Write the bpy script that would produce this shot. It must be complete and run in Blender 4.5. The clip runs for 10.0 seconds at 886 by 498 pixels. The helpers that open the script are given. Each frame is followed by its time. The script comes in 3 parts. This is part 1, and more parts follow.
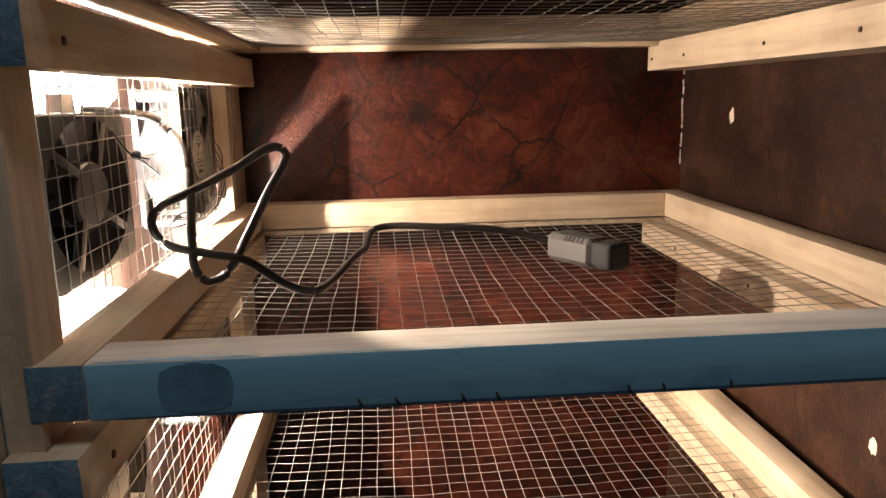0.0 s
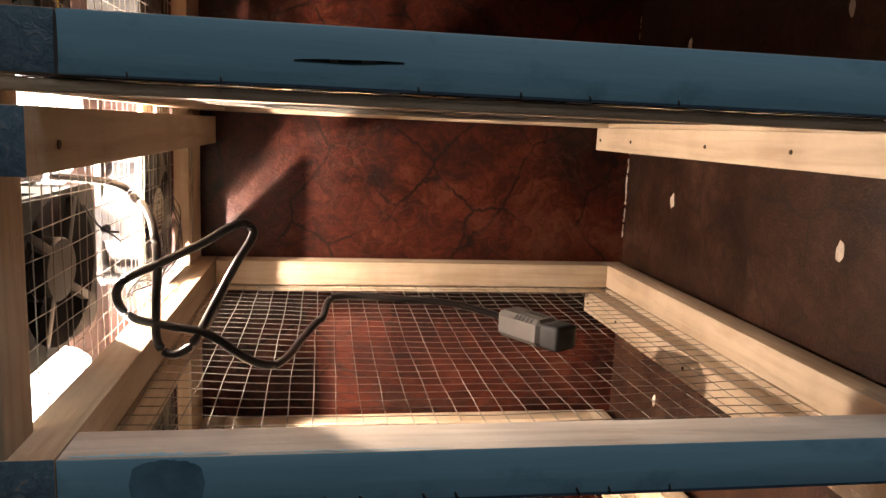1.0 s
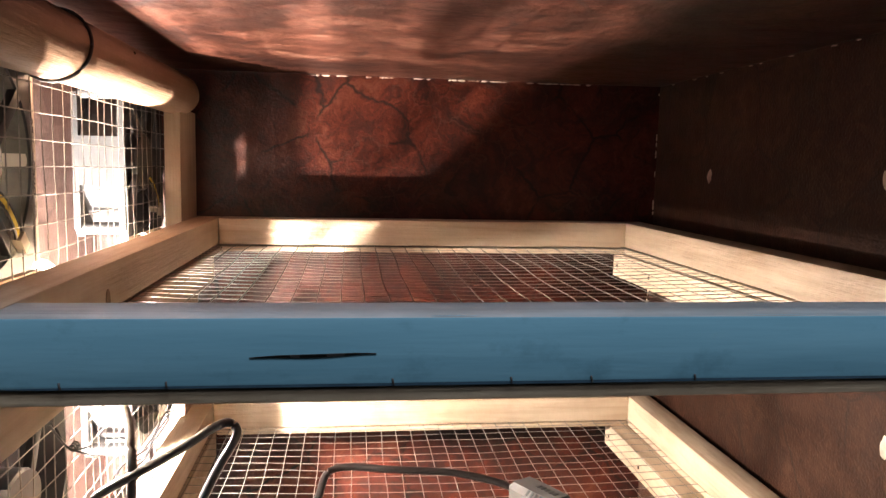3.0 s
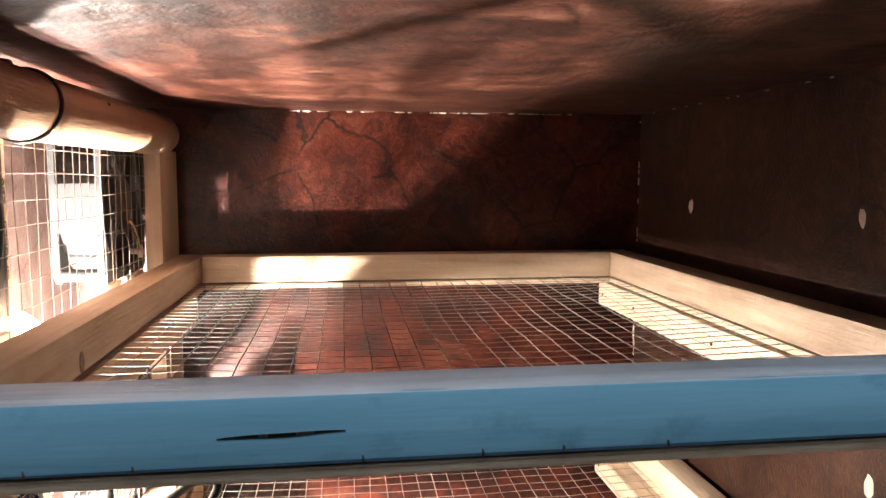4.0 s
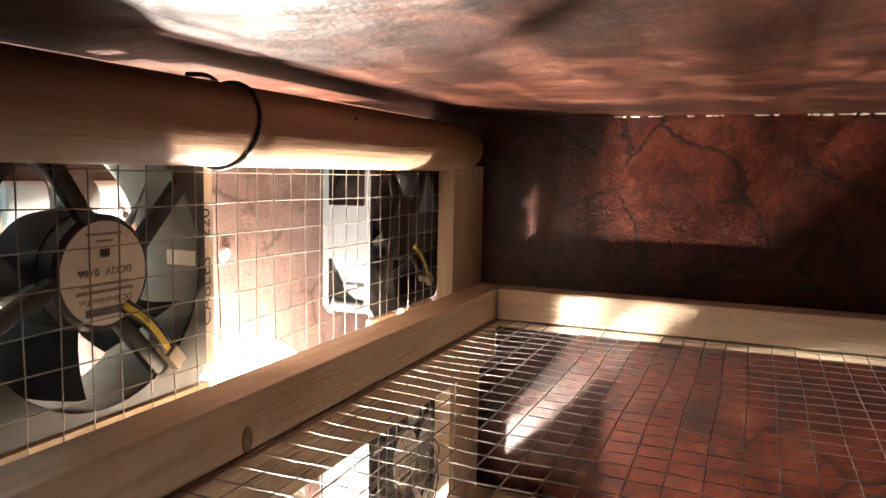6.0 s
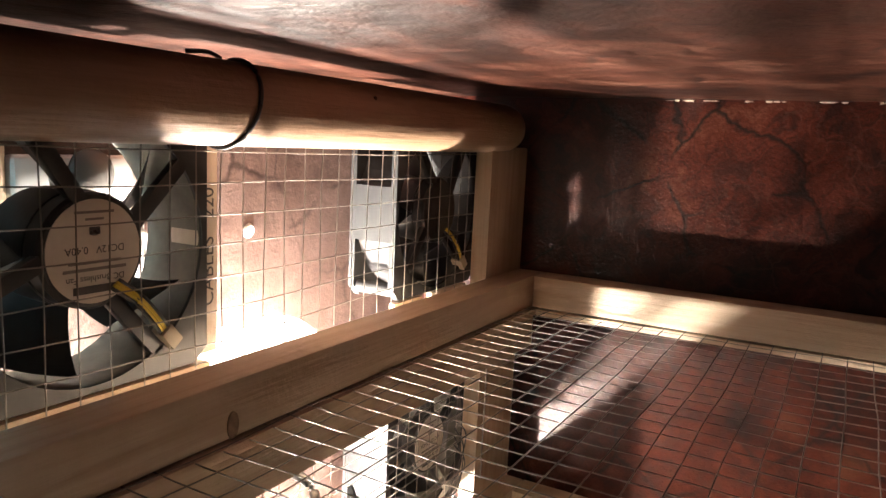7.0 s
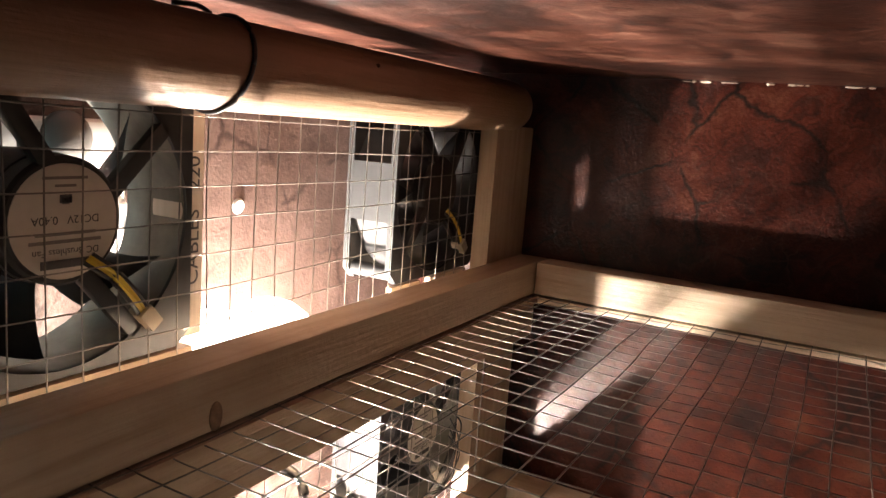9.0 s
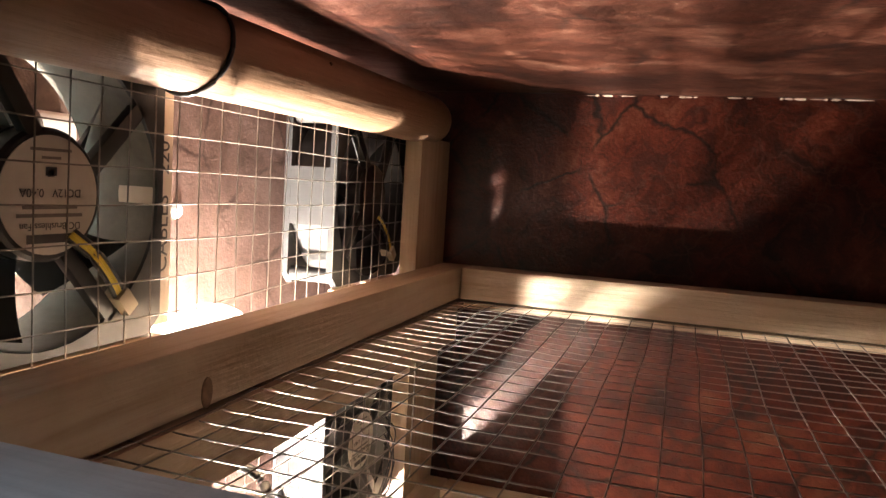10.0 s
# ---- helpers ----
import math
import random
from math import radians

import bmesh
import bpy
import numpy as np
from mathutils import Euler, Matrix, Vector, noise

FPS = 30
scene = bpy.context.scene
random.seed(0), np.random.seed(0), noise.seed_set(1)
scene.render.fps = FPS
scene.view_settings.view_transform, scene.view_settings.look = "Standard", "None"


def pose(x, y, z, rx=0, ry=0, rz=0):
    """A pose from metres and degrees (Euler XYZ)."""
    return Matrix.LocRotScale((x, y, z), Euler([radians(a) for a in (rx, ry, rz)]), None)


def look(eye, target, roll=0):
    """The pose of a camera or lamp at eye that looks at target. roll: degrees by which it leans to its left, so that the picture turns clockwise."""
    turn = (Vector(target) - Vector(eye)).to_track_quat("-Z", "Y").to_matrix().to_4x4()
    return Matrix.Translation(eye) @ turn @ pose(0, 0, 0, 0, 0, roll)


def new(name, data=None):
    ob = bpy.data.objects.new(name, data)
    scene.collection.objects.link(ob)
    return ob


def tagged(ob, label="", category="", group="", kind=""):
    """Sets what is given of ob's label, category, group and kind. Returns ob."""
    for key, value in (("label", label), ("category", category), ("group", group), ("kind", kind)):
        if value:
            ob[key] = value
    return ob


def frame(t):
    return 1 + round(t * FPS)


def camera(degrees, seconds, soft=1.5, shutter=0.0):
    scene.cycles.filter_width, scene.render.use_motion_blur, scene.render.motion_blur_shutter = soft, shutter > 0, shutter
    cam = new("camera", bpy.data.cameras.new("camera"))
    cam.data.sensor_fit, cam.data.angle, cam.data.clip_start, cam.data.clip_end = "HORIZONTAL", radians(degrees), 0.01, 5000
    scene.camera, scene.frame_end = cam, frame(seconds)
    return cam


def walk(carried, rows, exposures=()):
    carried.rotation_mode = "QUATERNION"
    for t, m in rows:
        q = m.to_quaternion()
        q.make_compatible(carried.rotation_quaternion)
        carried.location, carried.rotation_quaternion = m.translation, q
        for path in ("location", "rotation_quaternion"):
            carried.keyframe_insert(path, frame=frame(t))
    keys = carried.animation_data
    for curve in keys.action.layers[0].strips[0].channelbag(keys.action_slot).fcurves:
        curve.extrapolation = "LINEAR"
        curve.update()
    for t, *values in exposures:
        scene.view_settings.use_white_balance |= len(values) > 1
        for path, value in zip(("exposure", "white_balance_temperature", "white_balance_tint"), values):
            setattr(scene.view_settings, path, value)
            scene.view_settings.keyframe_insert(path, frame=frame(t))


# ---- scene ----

# ================= camera =================
cam = camera(62.2, 10.0)
PATH = [
    (0, (-0.0152, -0.0198, 0.5254), (0.0003, 0.1754, 0.4849), -1.20),
    (0.5, (-0.0369, -0.0394, 0.5633), (-0.0169, 0.1563, 0.5275), 1.70),
    (1, (-0.0294, -0.0315, 0.5595), (0.0028, 0.1632, 0.5270), 2.50),
    (1.5, (-0.0248, -0.0178, 0.5586), (0.0064, 0.1776, 0.5297), 1.90),
    (2, (-0.0156, -0.0089, 0.5820), (0.0114, 0.1886, 0.5657), 0.40),
    (3.3, (-0.0091, 0.0134, 0.6509), (0.0162, 0.2104, 0.6273), 1.50),
    (3.5, (-0.0072, 0.0134, 0.6557), (0.0215, 0.2100, 0.6324), 0.60),
    (4, (-0.0022, 0.0138, 0.6595), (0.0248, 0.2110, 0.6396), 0.10),
    (4.5, (0.0021, 0.0246, 0.6560), (0.0066, 0.2242, 0.6440), -1.10),
    (5, (0.0193, 0.0628, 0.6615), (-0.0154, 0.2594, 0.6491), -2.90),
    (5.5, (0.0379, 0.1052, 0.6694), (-0.0321, 0.2918, 0.6531), -1.60),
    (6, (0.0472, 0.1417, 0.6745), (-0.0303, 0.3249, 0.6536), 1.00),
    (7.5, (0.0719, 0.1723, 0.6814), (-0.0294, 0.3417, 0.6493), 3.00),
    (8, (0.0678, 0.1799, 0.6785), (-0.0312, 0.3501, 0.6435), 3.80),
    (8.5, (0.0580, 0.1808, 0.6766), (-0.0408, 0.3514, 0.6427), 4.10),
    (9, (0.0514, 0.1846, 0.6757), (-0.0417, 0.3585, 0.6428), 4.40),
    (9.5, (0.0492, 0.1820, 0.6766), (-0.0311, 0.3622, 0.6437), 5.90),
    (10, (0.0249, 0.1535, 0.6479), (-0.0371, 0.3429, 0.6307), 3.40),
]
EXPO = [(0, -0.85, 7000, 14), (0.5, -0.9, 7350, 18), (1.0, -0.85, 7400, 19), (1.5, -0.62, 7450, 19), (2.0, -0.35, 6950, 15), (3.5, 0.45, 6350, 12), (4.0, 0.5, 6300, 12), (4.5, 0.62, 6250, 10),
        (5.0, 0.5, 6400, 10), (5.5, 0.22, 6400, 9), (6.0, -0.15, 6400, 9), (7.5, -0.8, 6300, 10), (9.0, -0.88, 6400, 11), (10.0, -0.65, 6600, 12)]
walk(cam, [(t, look(e, g, r)) for t, e, g, r in PATH], EXPO)

# ================= light =================
world = bpy.data.worlds.new("world")
world.use_nodes = True
world.node_tree.nodes["Background"].inputs["Color"].default_value = (0.6, 0.75, 1.0, 1)
world.node_tree.nodes["Background"].inputs["Strength"].default_value = 0.05
scene.world = world
BULB_POWER = 104000.0
WINDOW_WATTS = 27.0

lamp = bpy.data.lights.new("window_daylight", "AREA")
lamp.shape, lamp.size, lamp.size_y, lamp.energy, lamp.color = "RECTANGLE", 0.9, 0.7, WINDOW_WATTS, (0.84, 0.93, 1.0)
lamp_ob = new("window_daylight", lamp)
lamp_ob.matrix_world = look((0.25, -0.55, 2.28), (0.25, -0.551, 0.0))


# ================= materials =================
def mat(name):
    m = bpy.data.materials.new(name)
    m.use_nodes = True
    nt = m.node_tree
    b = nt.nodes["Principled BSDF"]
    return m, nt, b


def nd(nt, kind, **kw):
    n = nt.nodes.new(kind)
    for k, v in kw.items():
        if k in n.inputs:
            n.inputs[k].default_value = v
    return n


def ramp(nt, fac, stops):
    r = nt.nodes.new("ShaderNodeValToRGB")
    els = r.color_ramp.elements
    while len(els) < len(stops):
        els.new(0.5)
    for e, (p, c) in zip(els, stops):
        e.position, e.color = p, (*c, 1)
    nt.links.new(fac, r.inputs["Fac"])
    return r.outputs["Color"]


def coords(nt, scale=(1, 1, 1), rot=(0, 0, 0), jitter=False):
    tc = nt.nodes.new("ShaderNodeTexCoord")
    mp = nt.nodes.new("ShaderNodeMapping")
    mp.inputs["Scale"].default_value = scale
    mp.inputs["Rotation"].default_value = rot
    src = tc.outputs["Object"]
    if jitter:
        info = nt.nodes.new("ShaderNodeObjectInfo")
        mul = nt.nodes.new("ShaderNodeVectorMath")
        mul.operation = "ADD"
        sc = nt.nodes.new("ShaderNodeMath")
        sc.operation = "MULTIPLY"
        sc.inputs[1].default_value = 3.7
        nt.links.new(info.outputs["Random"], sc.inputs[0])
        nt.links.new(src, mul.inputs[0])
        nt.links.new(sc.outputs[0], mul.inputs[1])
        src = mul.outputs[0]
    nt.links.new(src, mp.inputs["Vector"])
    return mp.outputs["Vector"]


def mixc(nt, fac, a, b, mode="MIX"):
    m = nt.nodes.new("ShaderNodeMix")
    m.data_type, m.blend_type = "RGBA", mode
    for sock, v in ((m.inputs[0], fac), (m.inputs[6], a), (m.inputs[7], b)):
        if isinstance(v, (int, float)):
            sock.default_value = v
        elif isinstance(v, tuple):
            sock.default_value = (*v, 1)
        else:
            nt.links.new(v, sock)
    return m.outputs[2]


def math_node(nt, op, a, b=0.0):
    m = nt.nodes.new("ShaderNodeMath")
    m.operation = op
    for i, v in enumerate((a, b)):
        if isinstance(v, (int, float)):
            m.inputs[i].default_value = v
        else:
            nt.links.new(v, m.inputs[i])
    return m.outputs[0]


def bump(nt, b, height, strength, dist=0.001):
    n = nt.nodes.new("ShaderNodeBump")
    n.inputs["Strength"].default_value, n.inputs["Distance"].default_value = strength, dist
    nt.links.new(height, n.inputs["Height"])
    nt.links.new(n.outputs["Normal"], b.inputs["Normal"])


def wood(name, axis, light, dark, rough=0.55):
    """Planed softwood with its grain along one axis."""
    m, nt, b = mat(name)
    sc = [38.0, 38.0, 38.0]
    sc[axis] = 2.2
    v = coords(nt, tuple(sc), jitter=True)
    n1 = nd(nt, "ShaderNodeTexNoise", Scale=3.0, Detail=6.0, Roughness=0.6, Distortion=0.6)
    nt.links.new(v, n1.inputs["Vector"])
    grain = ramp(nt, n1.outputs["Fac"], [(0.32, dark), (0.55, light), (0.8, tuple(min(1, c * 1.08) for c in light))])
    v2 = coords(nt, (9, 9, 9), jitter=True)
    n2 = nd(nt, "ShaderNodeTexNoise", Scale=1.6, Detail=4.0, Roughness=0.6)
    nt.links.new(v2, n2.inputs["Vector"])
    dirt = ramp(nt, n2.outputs["Fac"], [(0.3, (0.72, 0.66, 0.6)), (0.55, (1, 1, 1))])
    col = mixc(nt, 0.7, grain, dirt, "MULTIPLY")
    nt.links.new(col, b.inputs["Base Color"])
    b.inputs["Roughness"].default_value = rough
    fine = nd(nt, "ShaderNodeTexNoise", Scale=16.0, Detail=4.0)
    nt.links.new(v, fine.inputs["Vector"])
    rough2 = nd(nt, "ShaderNodeTexNoise", Scale=260.0, Detail=3.0)
    nt.links.new(coords(nt, (1, 1, 1), jitter=True), rough2.inputs["Vector"])
    bump(nt, b, math_node(nt, "ADD", fine.outputs["Fac"], math_node(nt, "MULTIPLY", rough2.outputs["Fac"], 0.9)), 0.5, 0.0007)
    return m


PINE, PINE_D = (0.5132, 0.4000, 0.2876), (0.4070, 0.2965, 0.1991)
WOOD_X, WOOD_Y, WOOD_Z = wood("pine_x", 0, PINE, PINE_D), wood("pine_y", 1, PINE, PINE_D), wood("pine_z", 2, PINE, PINE_D)
WOOD_GREY = wood("greyed_pine", 0, (0.60, 0.53, 0.46), (0.44, 0.37, 0.31), 0.6)
WASHED = wood("blue_washed_pine", 0, (0.36, 0.41, 0.45), (0.25, 0.29, 0.33), 0.6)
PALEWOOD = wood("pale_batten", 2, (0.66, 0.58, 0.48), (0.56, 0.47, 0.38), 0.5)
LACQ = wood("lacquered_pine", 1, (0.2788, 0.1707, 0.1081), (0.2091, 0.1185, 0.0697), 0.48)


def blue_paint():
    m, nt, b = mat("blue_paint")
    v = coords(nt, (4, 60, 60))
    n1 = nd(nt, "ShaderNodeTexNoise", Scale=2.0, Detail=5.0, Roughness=0.65)
    nt.links.new(v, n1.inputs["Vector"])
    c1 = ramp(nt, n1.outputs["Fac"], [(0.3, (0.165, 0.375, 0.505)), (0.7, (0.235, 0.480, 0.620))])
    v2 = coords(nt, (22, 22, 30))
    n2 = nd(nt, "ShaderNodeTexNoise", Scale=1.3, Detail=5.0, Roughness=0.7)
    nt.links.new(v2, n2.inputs["Vector"])
    c2 = ramp(nt, n2.outputs["Fac"], [(0.28, (0.55, 0.6, 0.62)), (0.48, (1, 1, 1))])
    nt.links.new(mixc(nt, 0.8, c1, c2, "MULTIPLY"), b.inputs["Base Color"])
    b.inputs["Roughness"].default_value = 0.5
    bump(nt, b, n1.outputs["Fac"], 0.25, 0.0006)
    return m


def worn_blue():
    """End grain with the blue paint worn thin."""
    m, nt, b = mat("worn_blue_paint")
    v = coords(nt, (120, 120, 120), jitter=True)
    n1 = nd(nt, "ShaderNodeTexNoise", Scale=1.4, Detail=6.0, Roughness=0.75, Distortion=1.0)
    nt.links.new(v, n1.inputs["Vector"])
    c1 = ramp(nt, n1.outputs["Fac"], [(0.3, (0.05, 0.10, 0.14)), (0.55, (0.10, 0.19, 0.26)), (0.72, (0.30, 0.29, 0.27))])
    nt.links.new(c1, b.inputs["Base Color"])
    b.inputs["Roughness"].default_value = 0.7
    bump(nt, b, n1.outputs["Fac"], 0.7, 0.001)
    return m


BLUE, BLUE_W = blue_paint(), worn_blue()



def vinyl(name, tones, crackcol, veincol, relief=1.0, gloss=0.36):
    """Brown-red marbled sheet with dark cracks and fine leathery relief."""
    m, nt, b = mat(name)
    v = coords(nt)
    warp = nd(nt, "ShaderNodeTexNoise", Scale=14.0, Detail=5.0, Roughness=0.65)
    nt.links.new(v, warp.inputs["Vector"])
    shift = nt.nodes.new("ShaderNodeVectorMath")
    shift.operation = "MULTIPLY_ADD"
    shift.inputs[1].default_value = (0.055, 0.055, 0.055)
    nt.links.new(warp.outputs["Color"], shift.inputs[0])
    nt.links.new(v, shift.inputs[2])
    big = nd(nt, "ShaderNodeTexNoise", Scale=9.0, Detail=7.0, Roughness=0.62, Distortion=1.2)
    nt.links.new(shift.outputs[0], big.inputs["Vector"])
    mid = nd(nt, "ShaderNodeTexNoise", Scale=42.0, Detail=6.0, Roughness=0.7, Distortion=2.2)
    nt.links.new(shift.outputs[0], mid.inputs["Vector"])
    tone = math_node(nt, "ADD", math_node(nt, "MULTIPLY", big.outputs["Fac"], 0.95), math_node(nt, "MULTIPLY", math_node(nt, "SUBTRACT", mid.outputs["Fac"], 0.5), 0.75))
    base = ramp(nt, tone, list(zip((0.30, 0.45, 0.57, 0.70, 0.82), tones)))
    cr = nd(nt, "ShaderNodeTexVoronoi", Scale=15.0, Randomness=0.62)
    cr.feature = "DISTANCE_TO_EDGE"
    turn = nt.nodes.new("ShaderNodeMapping")
    turn.inputs["Rotation"].default_value = (0.0, radians(45), 0.0)
    small = nt.nodes.new("ShaderNodeVectorMath")
    small.operation = "MULTIPLY_ADD"
    small.inputs[1].default_value = (0.03, 0.03, 0.03)
    nt.links.new(warp.outputs["Color"], small.inputs[0])
    nt.links.new(v, small.inputs[2])
    nt.links.new(small.outputs[0], turn.inputs["Vector"])
    nt.links.new(turn.outputs[0], cr.inputs["Vector"])
    mask = nd(nt, "ShaderNodeTexNoise", Scale=22.0, Detail=3.0)
    nt.links.new(v, mask.inputs["Vector"])
    line = ramp(nt, cr.outputs["Distance"], [(0.0, (1, 1, 1)), (0.008, (0.8, 0.8, 0.8)), (0.026, (0, 0, 0))])
    gate = ramp(nt, mask.outputs["Fac"], [(0.40, (0, 0, 0)), (0.52, (1, 1, 1))])
    crack = mixc(nt, 1.0, line, gate, "MULTIPLY")
    fine = nd(nt, "ShaderNodeTexVoronoi", Scale=48.0)
    fine.feature = "DISTANCE_TO_EDGE"
    nt.links.new(shift.outputs[0], fine.inputs["Vector"])
    fl = ramp(nt, fine.outputs["Distance"], [(0.0, (0.45, 0.45, 0.45)), (0.045, (0, 0, 0))])
    gate2 = ramp(nt, mask.outputs["Fac"], [(0.42, (1, 1, 1)), (0.54, (0, 0, 0))])
    f2 = mixc(nt, 1.0, fl, gate2, "MULTIPLY")
    c = mixc(nt, crack, base, crackcol)
    c = mixc(nt, f2, c, veincol)
    nt.links.new(c, b.inputs["Base Color"])
    b.inputs["Roughness"].default_value = gloss
    b.inputs["Specular IOR Level"].default_value = 0.22
    peel = nd(nt, "ShaderNodeTexNoise", Scale=560.0, Detail=2.0)
    nt.links.new(v, peel.inputs["Vector"])
    soft = nd(nt, "ShaderNodeTexNoise", Scale=32.0, Detail=3.0)
    nt.links.new(v, soft.inputs["Vector"])
    h = math_node(nt, "ADD", math_node(nt, "MULTIPLY", peel.outputs["Fac"], 0.5), math_node(nt, "MULTIPLY", soft.outputs["Fac"], relief))
    bump(nt, b, h, 0.6, 0.0012)
    return m


VINYL = vinyl("marbled_vinyl", ((0.0071, 0.0025, 0.0020), (0.0226, 0.0047, 0.0027), (0.0478, 0.0084, 0.0041), (0.0723, 0.0233, 0.0122), (0.0284, 0.0104, 0.0065)), (0.0039, 0.0020, 0.0016), (0.0549, 0.0258, 0.0174), 1.0, 0.40)
# Top lining: the streaks of grazing reflection are put into its lighter tones.
VINYL_TOP = vinyl("sheen_marbled_vinyl_top", ((0.0077, 0.0031, 0.0023), (0.0225, 0.0070, 0.0043), (0.0540, 0.0171, 0.0101), (0.1242, 0.0630, 0.0432), (0.0720, 0.0333, 0.0225)), (0.0081, 0.0041, 0.0034), (0.0720, 0.0342, 0.0234), 5.0, 0.40)
# The same lining by the bulbs; their glare is put into this paler colour.
VINYL_LIT = vinyl("lit_marbled_vinyl", ((0.0510, 0.0306, 0.0255), (0.0723, 0.0450, 0.0382), (0.0952, 0.0620, 0.0536), (0.1275, 0.0918, 0.0816), (0.0850, 0.0561, 0.0485)), (0.0255, 0.0145, 0.0119), (0.1232, 0.0850, 0.0748))
# Side lining: glancing sheen and the dark upper bay are put into its brown.
VINYL_SIDE = vinyl("side_lit_marbled_vinyl", ((0.0092, 0.0038, 0.0025), (0.0201, 0.0077, 0.0044), (0.0352, 0.0145, 0.0081), (0.0528, 0.0264, 0.0167), (0.0290, 0.0123, 0.0075)), (0.0097, 0.0051, 0.0037), (0.0493, 0.0264, 0.0176), 1.0, 0.40)


def plain(name, col, rough=0.5, metal=0.0, var=0.25, scale=60.0, bumpy=0.15):
    m, nt, b = mat(name)
    v = coords(nt)
    n1 = nd(nt, "ShaderNodeTexNoise", Scale=scale, Detail=5.0, Roughness=0.65)
    nt.links.new(v, n1.inputs["Vector"])
    c = ramp(nt, n1.outputs["Fac"], [(0.3, tuple(x * (1 - var) for x in col)), (0.7, tuple(min(1, x * (1 + var * 0.6)) for x in col))])
    nt.links.new(c, b.inputs["Base Color"])
    b.inputs["Roughness"].default_value, b.inputs["Metallic"].default_value = rough, metal
    if bumpy:
        n2 = nd(nt, "ShaderNodeTexNoise", Scale=scale * 6, Detail=3.0)
        nt.links.new(v, n2.inputs["Vector"])
        bump(nt, b, n2.outputs["Fac"], bumpy, 0.0004)
    return m


STEEL = plain("galvanised_wire", (0.2000, 0.1800, 0.1600), 0.45, 0.35, 0.35, 90.0)
BLACK = plain("black_plastic", (0.022, 0.022, 0.024), 0.34, 0.0, 0.4, 80.0)
DUSTY = plain("dusty_black_plastic", (0.034, 0.033, 0.032), 0.6, 0.0, 0.6, 55.0)
# Fan bore grey: bulb light on black plastic is put into the colour.
BORE_LIT = plain("lit_bore_grey", (0.14, 0.13, 0.108), 0.7, 0.0, 0.35, 70.0)
MATTE = plain("matte_black_plastic", (0.010, 0.010, 0.011), 0.75, 0.0, 0.3, 80.0)
RUBBER = plain("black_cable_sheath", (0.016, 0.013, 0.012), 0.28, 0.0, 0.3, 50.0, 0.05)
GREY = plain("grey_plastic", (0.085, 0.079, 0.074), 0.45, 0.0, 0.12, 70.0)
LABEL = plain("paper_label", (0.62, 0.58, 0.52), 0.5, 0.0, 0.1, 90.0, 0.02)
FADED = plain("faded_ink", (0.20, 0.18, 0.17), 0.6, 0.0, 0.25, 900.0, 0.0)
INK = plain("dark_ink", (0.06, 0.055, 0.055), 0.6, 0.0, 0.1, 90.0, 0.0)
WHITE = plain("white_plastic", (0.80, 0.80, 0.78), 0.4, 0.0, 0.06, 40.0, 0.02)
CREAM = plain("cream_plaster_chip", (0.50, 0.42, 0.34), 0.8, 0.0, 0.3, 200.0, 0.6)
IRON = plain("dark_nail_iron", (0.07, 0.045, 0.03), 0.5, 0.7, 0.4, 200.0)
YELLOW = plain("yellow_insulation", (0.72, 0.55, 0.06), 0.4, 0.0, 0.1, 90.0, 0.0)
PORCELAIN = plain("dark_glazed_ceramic", (0.10, 0.08, 0.07), 0.3, 0.0, 0.08, 60.0, 0.0)
PLASTER = plain("room_plaster", (0.045, 0.050, 0.055), 0.85, 0.0, 0.15, 6.0, 0.2)
SCREED = plain("room_floor", (0.050, 0.040, 0.034), 0.7, 0.0, 0.3, 5.0, 0.2)
BEIGE = plain("beige_plastic", (0.42, 0.37, 0.28), 0.5, 0.0, 0.15, 80.0, 0.05)
# Near-black in place of the unlit depth below the lowest tray.
UNLIT_BOARD = plain("unlit_bottom_board", (0.018, 0.014, 0.013), 0.7, 0.0, 0.4, 30.0, 0.3)
LINT = plain("grey_lint", (0.50, 0.44, 0.38), 0.9, 0.0, 0.3, 90.0, 0.4)

m_, nt_, b_ = mat("glowing_filament")
b_.inputs["Base Color"].default_value = (0.9, 0.88, 0.82, 1)
b_.inputs["Emission Color"].default_value = (1.0, 0.895, 0.765, 1)
b_.inputs["Emission Strength"].default_value = BULB_POWER
GLOW = m_
m_, nt_, b_ = mat("glowing_bulb_glass")
b_.inputs["Base Color"].default_value = (0.05, 0.05, 0.05, 1)
b_.inputs["Emission Color"].default_value = (1.0, 0.93, 0.85, 1)
b_.inputs["Emission Strength"].default_value = 16.0
GLASS = m_


# ================= builders =================
def box(bm, x0, x1, y0, y1, z0, z1, bev=0.0, mi=0, segs=2):
    """A box with softened edges, added to bm."""
    r = bmesh.ops.create_cube(bm, size=1.0)
    vs = r["verts"]
    bmesh.ops.scale(bm, vec=(x1 - x0, y1 - y0, z1 - z0), verts=vs)
    bmesh.ops.translate(bm, vec=((x0 + x1) / 2, (y0 + y1) / 2, (z0 + z1) / 2), verts=vs)
    faces = list({f for v in vs for f in v.link_faces})
    for f in faces:
        f.material_index = mi
    if bev:
        edges = list({e for v in vs for e in v.link_edges})
        bmesh.ops.bevel(bm, geom=edges, offset=bev, segments=segs, profile=0.6, affect="EDGES")
    return bm


